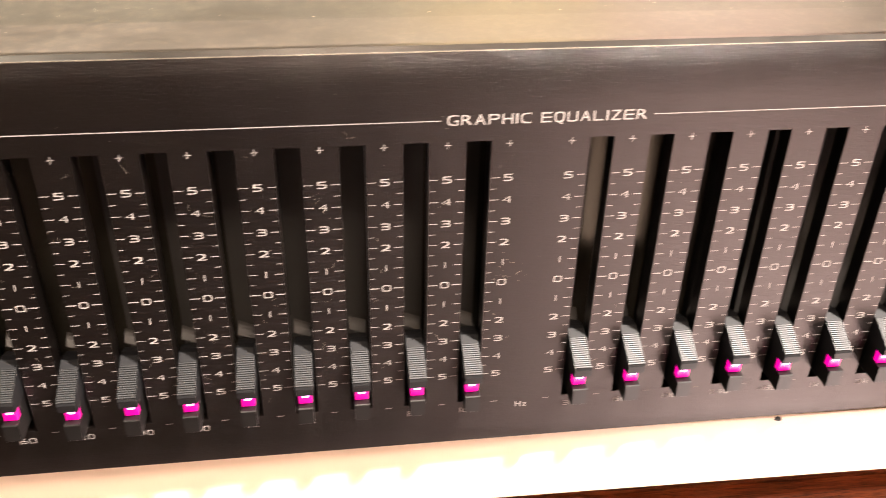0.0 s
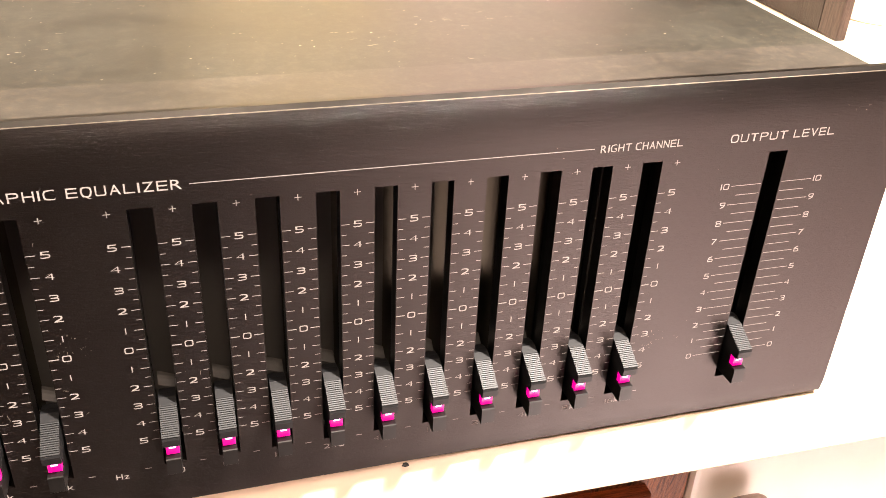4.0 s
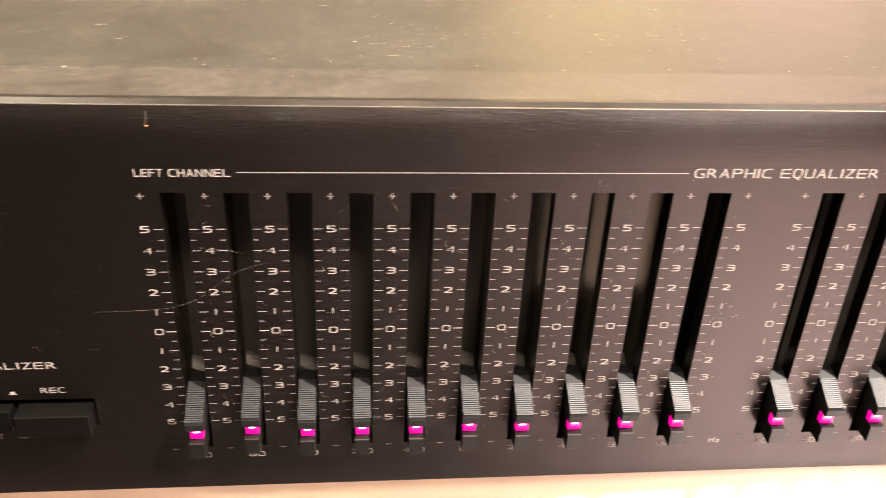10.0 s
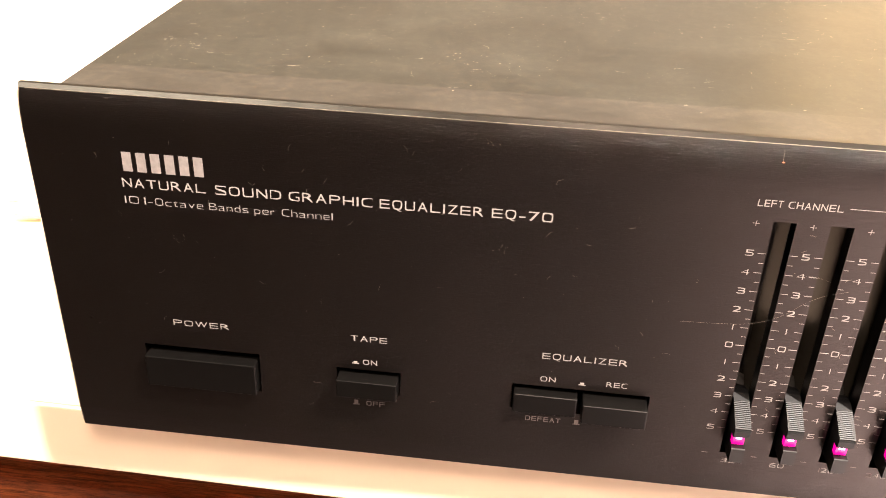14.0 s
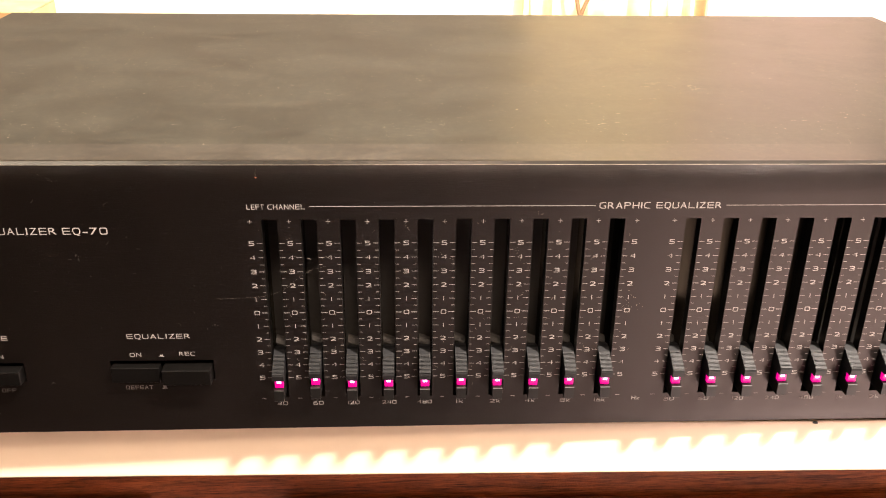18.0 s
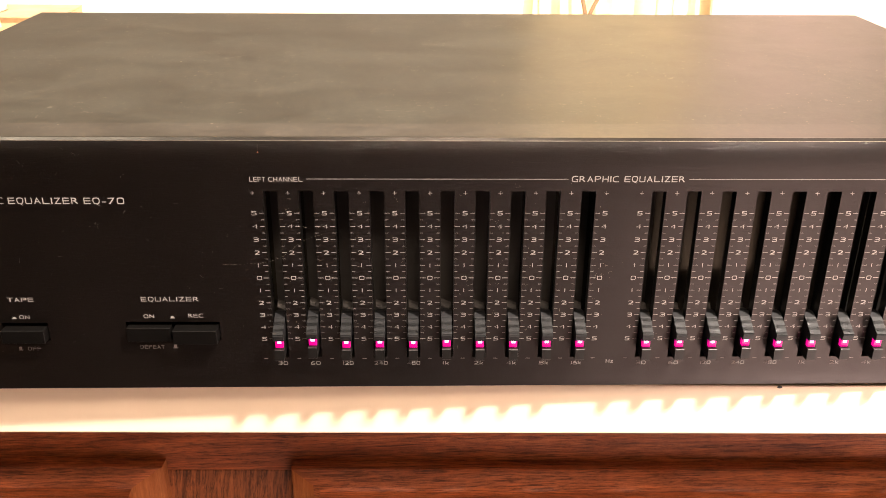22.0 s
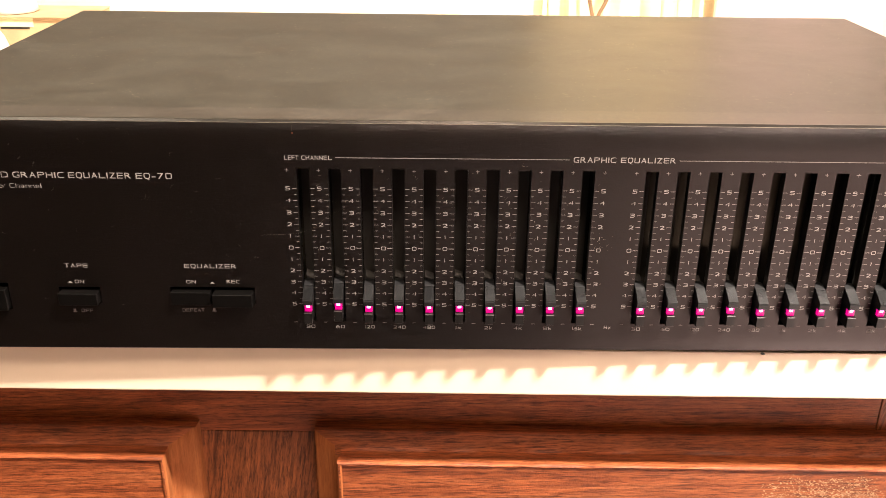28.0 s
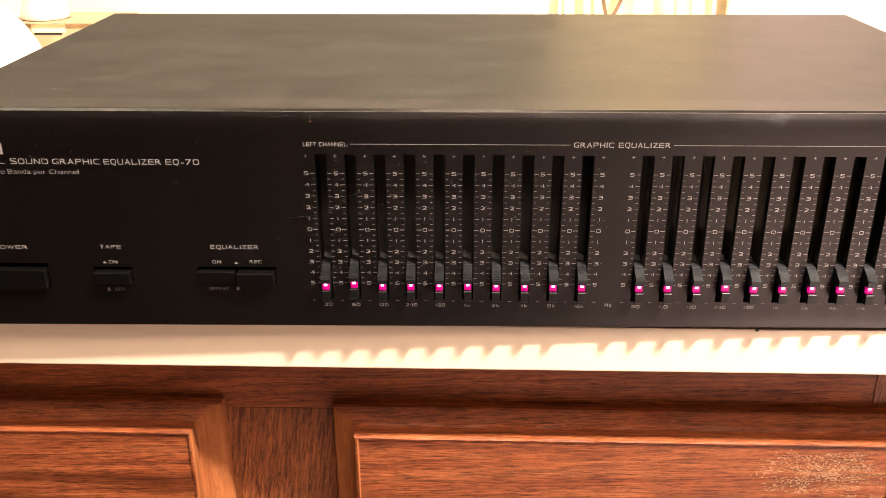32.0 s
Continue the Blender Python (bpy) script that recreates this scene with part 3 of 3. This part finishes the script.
# maker's mark as plain upright shapes
for i in range(6):
    x0 = -196.4 + i * 3.07
    ring = [(0.2, 73.35), (2.25, 73.35), (2.25, 77.75), (0.2, 77.75)]
    bm = bmesh.new()
    bm.faces.new([bm.verts.new(((x0 + x) * MM, -0.04 * MM, z * MM)) for x, z in ring])
    marking("maker_mark", bm, PRINT_DIM)

# ---- marks, lint and dust ----
rng = random.Random(7)


def fleck(bm, c, u, v, r):
    """A tiny irregular flake in the plane of u and v."""
    n = rng.choice((4, 5, 6))
    a0 = rng.random() * 6.28
    long = rng.uniform(1.0, 2.6)
    vs = []
    for i in range(n):
        a = a0 + i * 6.2832 / n
        vs.append(bm.verts.new(c + (u * math.cos(a) * long + v * math.sin(a)) * r * rng.uniform(0.6, 1.2)))
    bm.faces.new(vs)


def lint(bm, c, u, v, length, width):
    """A short curled fibre."""
    a = rng.random() * 6.28
    bend = rng.uniform(-1.2, 1.2)
    left, right = [], []
    p = c.copy()
    for i in range(7):
        d = u * math.cos(a) + v * math.sin(a)
        w = u * -math.sin(a) + v * math.cos(a)
        left.append(bm.verts.new(p + w * width))
        right.append(bm.verts.new(p - w * width))
        p = p + d * (length / 6)
        a += bend / 3 + rng.uniform(-0.25, 0.25)
    for i in range(6):
        bm.faces.new((left[i], left[i + 1], right[i + 1], right[i]))


def back_at(z):
    """How far the panel's face has rolled back at a height, in millimetres."""
    up = max(0, z - 80) / 10.3
    return 1.0 * up ** 2 + 0.8 * up ** 4 + 0.2 * up ** 8 - 0.08


EX, EY, EZ = Vector((1, 0, 0)), Vector((0, 1, 0)), Vector((0, 0, 1))
bm = bmesh.new()
for i in range(2200):
    x = -207 + 411 * rng.random() ** 1.45
    y = 6 + 202 * rng.random()
    fleck(bm, Vector((x, y, 90.16 if y > 18.2 else 90.02)) * MM, EX, EY, rng.uniform(0.03, 0.07) * MM if i % 4 else rng.uniform(0.07, 0.15) * MM)
for i in range(190):
    x, y = -205 + 390 * rng.random() ** 1.5, 20 + 180 * rng.random()
    lint(bm, Vector((x, y, 90.16)) * MM, EX, EY, rng.uniform(0.6, 2.0) * MM, 0.022 * MM)
for i in range(150):
    x, y = -205 + 330 * rng.random() ** 1.4, 8 + 198 * rng.random()
    fleck(bm, Vector((x, y, 90.17)) * MM, EX, EY, rng.uniform(0.08, 0.2) * MM)
for i in range(30):
    x, y = -200 + 240 * rng.random() ** 1.2, 22 + 175 * rng.random()
    lint(bm, Vector((x, y, 90.17)) * MM, EX, EY, rng.uniform(1.0, 2.6) * MM, 0.04 * MM)
for i in range(70):
    # flakes and short fibres gather in loose drifts, mostly lying along the front
    cx, cy = -200 + 330 * rng.random() ** 1.3, 24 + 165 * rng.random()
    for k in range(rng.randint(3, 11)):
        c = Vector((rng.gauss(cx, 5), rng.gauss(cy, 4), 90.17)) * MM
        if rng.random() < 0.45:
            a, b = c - EX * rng.uniform(0.3, 1.3) * MM, c + EX * rng.uniform(0.3, 1.3) * MM + EY * rng.gauss(0, 0.3) * MM
            w = EY * rng.uniform(0.02, 0.05) * MM
            bm.faces.new([bm.verts.new(p) for p in (a - w, b - w, b + w, a + w)])
        else:
            fleck(bm, c, EX, EY, rng.uniform(0.05, 0.16) * MM)
cover_dust = tagged(part("dust", bm, DUST), "pale dust specks and lint on the black cover", "dust", kind="stuff")
bm = bmesh.new()
for i in range(230):
    x = -214 + 425 * rng.random() ** 1.7
    z = 6 + 82 * rng.random()
    if any(a - 0.4 < x < b + 0.4 and c - 0.4 < z < d + 0.4 for a, b, c, d in holes):
        continue
    fleck(bm, Vector((x, back_at(z), z)) * MM, EX, EZ, rng.uniform(0.02, 0.065) * MM)
for i in range(48):
    x, z = -212 + 140 * rng.random(), 10 + 76 * rng.random()
    if any(a - 4 < x < b + 4 and c - 4 < z < d + 4 for a, b, c, d in holes):
        continue
    lint(bm, Vector((x, back_at(z), z)) * MM, EX, EZ, rng.uniform(0.6, 2.0) * MM, 0.018 * MM)
for x, z, n, wide in ((45, 47, 14, 2.8), (41.5, 46, 7, 1.3), (167, 30, 12, 2.6), (164, 27, 10, 1.2), (203, 83, 9, 3.0), (14.5, 75.6, 6, 0.6), (-116, 63, 7, 1.0), (-120, 86, 7, 1.2), (-186, 58, 8, 1.6), (-4, 24, 6, 1.5), (8, 64, 6, 1.2)):
    # scuffs where something rubbed the anodising
    for k in range(n):
        c = Vector((rng.gauss(x, wide), 0, rng.gauss(z, wide * 0.6)))
        if any(a - 0.8 < c.x < b + 0.8 and lo - 0.8 < c.z < hi + 0.8 for a, b, lo, hi in holes):
            continue
        c.y = back_at(c.z)
        if k % 3:
            fleck(bm, c * MM, EX, EZ, rng.uniform(0.04, 0.1) * MM)
        else:
            lint(bm, c * MM, EX, EZ, rng.uniform(0.4, 1.0) * MM, 0.02 * MM)
for i in range(44):
    # curls of lint caught between the slots
    x, z = column[rng.choice((0, 1, 1, 2, 3, 4, 5, 6, 7, 8, 9, 10, 12, 14, 16, 20))] + rng.uniform(-1.6, 1.6), rng.uniform(18, 76)
    lint(bm, Vector((x, back_at(z), z)) * MM, EX, EZ, rng.uniform(0.6, 1.7) * MM, 0.022 * MM)
bm.faces.new([bm.verts.new(Vector((x, back_at(z), z)) * MM) for x, z in ((-64.40, 86.6), (-64.37, 86.6), (-64.33, 88.6), (-64.38, 88.6))])
tagged(part("panel_dust", bm, LINT), "pale dust specks and lint on the black panel", "dust", kind="stuff")
bm = bmesh.new()
fleck(bm, Vector((-64.3, back_at(86.3), 86.3)) * MM, EX, EZ, 0.22 * MM)
part("paint_mark", bm, RED_MARK, eq, "small orange red paint spot")


def thread(points, radius, material, name, label, category):
    """A thin round strand through a few points, in millimetres."""
    cu = bpy.data.curves.new(name, "CURVE")
    cu.dimensions, cu.bevel_depth, cu.bevel_resolution, cu.resolution_u = "3D", radius * MM, 2, 6
    sp = cu.splines.new("NURBS")
    sp.points.add(len(points) - 1)
    for p, q in zip(sp.points, points):
        p.co = (q[0] * MM, q[1] * MM, q[2] * MM, 1)
    sp.use_endpoint_u, sp.order_u = True, 3
    cu.materials.append(material)
    ob = new("strand", cu)
    me = bpy.data.meshes.new_from_object(ob.evaluated_get(bpy.context.evaluated_depsgraph_get()))
    bpy.data.objects.remove(ob)
    return tagged(new(name, me), label, category)


thread([(-78, -0.15, 49.0), (-70, -0.2, 49.2), (-63, -0.5, 50.0), (-57.5, -0.3, 52.5), (-54, -0.2, 56.0), (-50, -0.15, 58.5), (-46, -0.15, 59.5)], 0.012, HAIR, "hair", "fine pale hair clinging to the front panel", "hair")
thread([(-56, -0.15, 62.6), (-52, -0.2, 62.4), (-50, -0.15, 61.4)], 0.011, HAIR, "hair", "fine pale hair clinging to the front panel", "hair")

# worn flakes in the varnish of the drawer front, packed denser to paint its glare
bm = bmesh.new()
for i in range(150):
    cx, cz = rng.gauss(150, 15), -66.0 - abs(rng.gauss(0, 1)) * 10 - rng.random() * 9
    for k in range(rng.randint(6, 34)):
        x, z = rng.gauss(cx, 2.6), min(-65.6, rng.gauss(cz, 0.8))
        if 112 < x < 178:
            fleck(bm, Vector((x, 11.4, z)) * MM, EX, EZ, rng.choice((0.07, 0.11, 0.16, 0.22)) * MM)
wear = part("worn_varnish_glare", bm, mat_plain("flaked_varnish_glare", (0.50, 0.29, 0.15), 0.55, relief=0), cabinet, "flaked pale wear and painted glare in the varnish")
wear["kind"] = "stuff"

# ---- things standing behind on the worktop ----


def revolve(profile, segments=40):
    """A turned form round the z axis from (radius, z) in millimetres."""
    bm = bmesh.new()
    rings = []
    for r, z in profile:
        rings.append([bm.verts.new((r * math.cos(6.28319 * i / segments) * MM, r * math.sin(6.28319 * i / segments) * MM, z * MM)) for i in range(segments)])
    for a, b in zip(rings, rings[1:]):
        for i in range(segments):
            j = (i + 1) % segments
            bm.faces.new((a[i], a[j], b[j], b[i]))
    bm.faces.new(rings[0][::-1])
    bm.faces.new(rings[-1])
    return bm


def smooth(ob):
    for p in ob.data.polygons:
        p.use_smooth = True
    return ob


bowl = tagged(new("white_bowl"), "large white glazed bowl upside down on the worktop", "bowl")
smooth(part("shell", revolve([(88, 0.6), (87, 8), (82, 26), (73, 42), (60, 56), (34, 64), (30, 64)]), WHITE, bowl))
smooth(part("foot_ring", revolve([(30, 63.5), (31, 68), (27, 69), (26, 65)]), WHITE, bowl))
bowl.location = (-0.452, 0.438, -0.003)

carton = tagged(new("cardboard_box"), "low brown cardboard box with a yellow label", "box")
part("box_body", block(-432, -330, 541, 594, 0.5, 27, 0.8), CARD, carton)
part("label", block(-414, -382, 540.4, 540.9, 18.6, 27), YELLOW, carton, "yellow paper label")
part("slot", block(-412, -386, 540.3, 540.9, 16.6, 18.4), CHASSIS, carton, "dark open slot under the label")
tray = tagged(part("thin_board", block(-436, -330, 536, 596, 27.2, 28.6, 0.3), CARD), "thin brown board lying on the cardboard box", "board")
dish = tagged(new("steel_dish"), "bright steel tub with sloping sides on the thin board", "dish")
smooth(part("dish_shell", revolve([(21, 0.2), (22.5, 0.8), (22, 5), (20, 12), (17, 22), (13, 32), (12, 32), (15, 22), (18, 12), (19, 2)]), mat_plain("pale_steel", (0.85, 0.80, 0.70), 0.5, metal=0.4), dish))
dish.location = (-0.408, 0.562, 0.0287)

# yellow bag leaning on the backsplash, with folds
bm = bmesh.new()
cols, rows_n = 60, 14
grid = []
for j in range(rows_n + 1):
    z = 1 + 395 * j / rows_n
    grid.append([])
    for i in range(cols + 1):
        x = 80 + 166 * i / cols
        fold = 7 * math.sin(i * 0.42) + 4 * math.sin(i * 1.13 + j * 0.2) + 3 * math.sin(j * 0.8 + i * 0.1)
        grid[-1].append((x + 3 * math.sin(j * 0.5 + i), 578 + fold, z))
front = [[bm.verts.new(Vector(p) * MM) for p in r] for r in grid]
back = [[bm.verts.new(Vector((p[0], p[1] + 2.0, p[2])) * MM) for p in r] for r in grid]
for sheet, flip in ((front, False), (back, True)):
    for j in range(rows_n):
        for i in range(cols):
            q = (sheet[j][i], sheet[j][i + 1], sheet[j + 1][i + 1], sheet[j + 1][i])
            bm.faces.new(q[::-1] if flip else q)
for j in range(rows_n):
    bm.faces.new((front[j][0], front[j + 1][0], back[j + 1][0], back[j][0]))
    bm.faces.new((front[j][cols], back[j][cols], back[j + 1][cols], front[j + 1][cols]))
for i in range(cols):
    bm.faces.new((front[0][i], back[0][i], back[0][i + 1], front[0][i + 1]))
    bm.faces.new((front[rows_n][i], front[rows_n][i + 1], back[rows_n][i + 1], back[rows_n][i]))
bag = smooth(tagged(part("yellow_bag", bm, YELLOW), "crumpled pale yellow bag standing against the backsplash", "bag"))
# added panel whose pale colour stands for the lit wall mirrored in the cover
board = tagged(part("bright_wall_panel", block(235, 420, 548, 556, 0.6, 380, 3, 3), mat_plain("pinkish_lit_wall", (0.64, 0.48, 0.43), 0.5, vary=0.05)), "pale beige panel added before the backsplash for the brightly lit wall", "cutting board")
thread([(116, 560, 90), (120, 560, 52), (125, 560, 32), (128, 560, 20), (131, 560, 32), (139, 560, 46), (150, 560, 92)], 1.8, mat_plain("brown_cable_sheath", (0.16, 0.10, 0.055), 0.6), "cable", "brown cable hanging in a loop before the yellow bag", "cable")
case = tagged(new("upright_board"), "dark walnut board standing upright on the worktop with a paler end", "board")
part("board", block(408, 414, 270.2, 480, 3.6, 300, 0.6), DARK_WOOD, case)
part("end_strip", block(408, 414, 254, 270, 3.6, 300, 0.6), mat_wood("walnut_edge", 2, (0.026, 0.016, 0.013), (0.036, 0.022, 0.019), (0.046, 0.030, 0.026)), case, "paler mauve brown end strip")
roll = tagged(new("tape_roll"), "white tape roll with a yellow core on the worktop", "tape roll")
smooth(part("tape", revolve([(12, 0.5), (26, 0.5), (27, 2), (27, 22), (26, 23), (12, 23)]), WHITE, roll))
smooth(part("core", revolve([(9, 0.5), (11.8, 0.5), (11.8, 23.6), (9, 23.6)]), YELLOW, roll))
roll.location = (0.468, 0.295, 0.0036)
plug = tagged(new("audio_plug"), "pale cord with a small beige plug on the worktop", "plug")
body = smooth(part("plug_body", revolve([(1.2, -9), (2.6, -8), (3.0, 4), (2.2, 8), (1.0, 12)], 20), YELLOW, plug))
body.matrix_world = pose(-0.283, 0.104, 0.0036, 0, 90, 10)
lead = thread([(-290, 112, 1.3), (-297, 117, 1.2), (-310, 116, 1.2), (-350, 112, 1.2), (-440, 118, 1.2)], 0.9, WHITE, "cord", "", "")
lead.parent = plug
crumb = bmesh.new()
bmesh.ops.create_icosphere(crumb, subdivisions=1, radius=0.0006, matrix=pose(0.108, 0.0012, 0.0017))
for v in crumb.verts:
    v.co.x = 0.108 + (v.co.x - 0.108) * rng.uniform(0.9, 2.2)
tagged(part("crumb", crumb, CHASSIS), "tiny dark crumb lying on the worktop edge", "crumb")
# white dishwasher beside the cabinet
washer = tagged(new("dishwasher"), "white dishwasher with a grey grip under the worktop", "dishwasher")
part("front", block(208, 806, 29.5, 560, -860, -22, 3, 3), WHITE, washer)
part("handle", block(219, 234, 16, 26.8, -98, -63, 5, 4), mat_plain("mauve_grey_plastic", (0.30, 0.24, 0.23), 0.5), washer, "mauve grey rounded grip")
turned(washer)
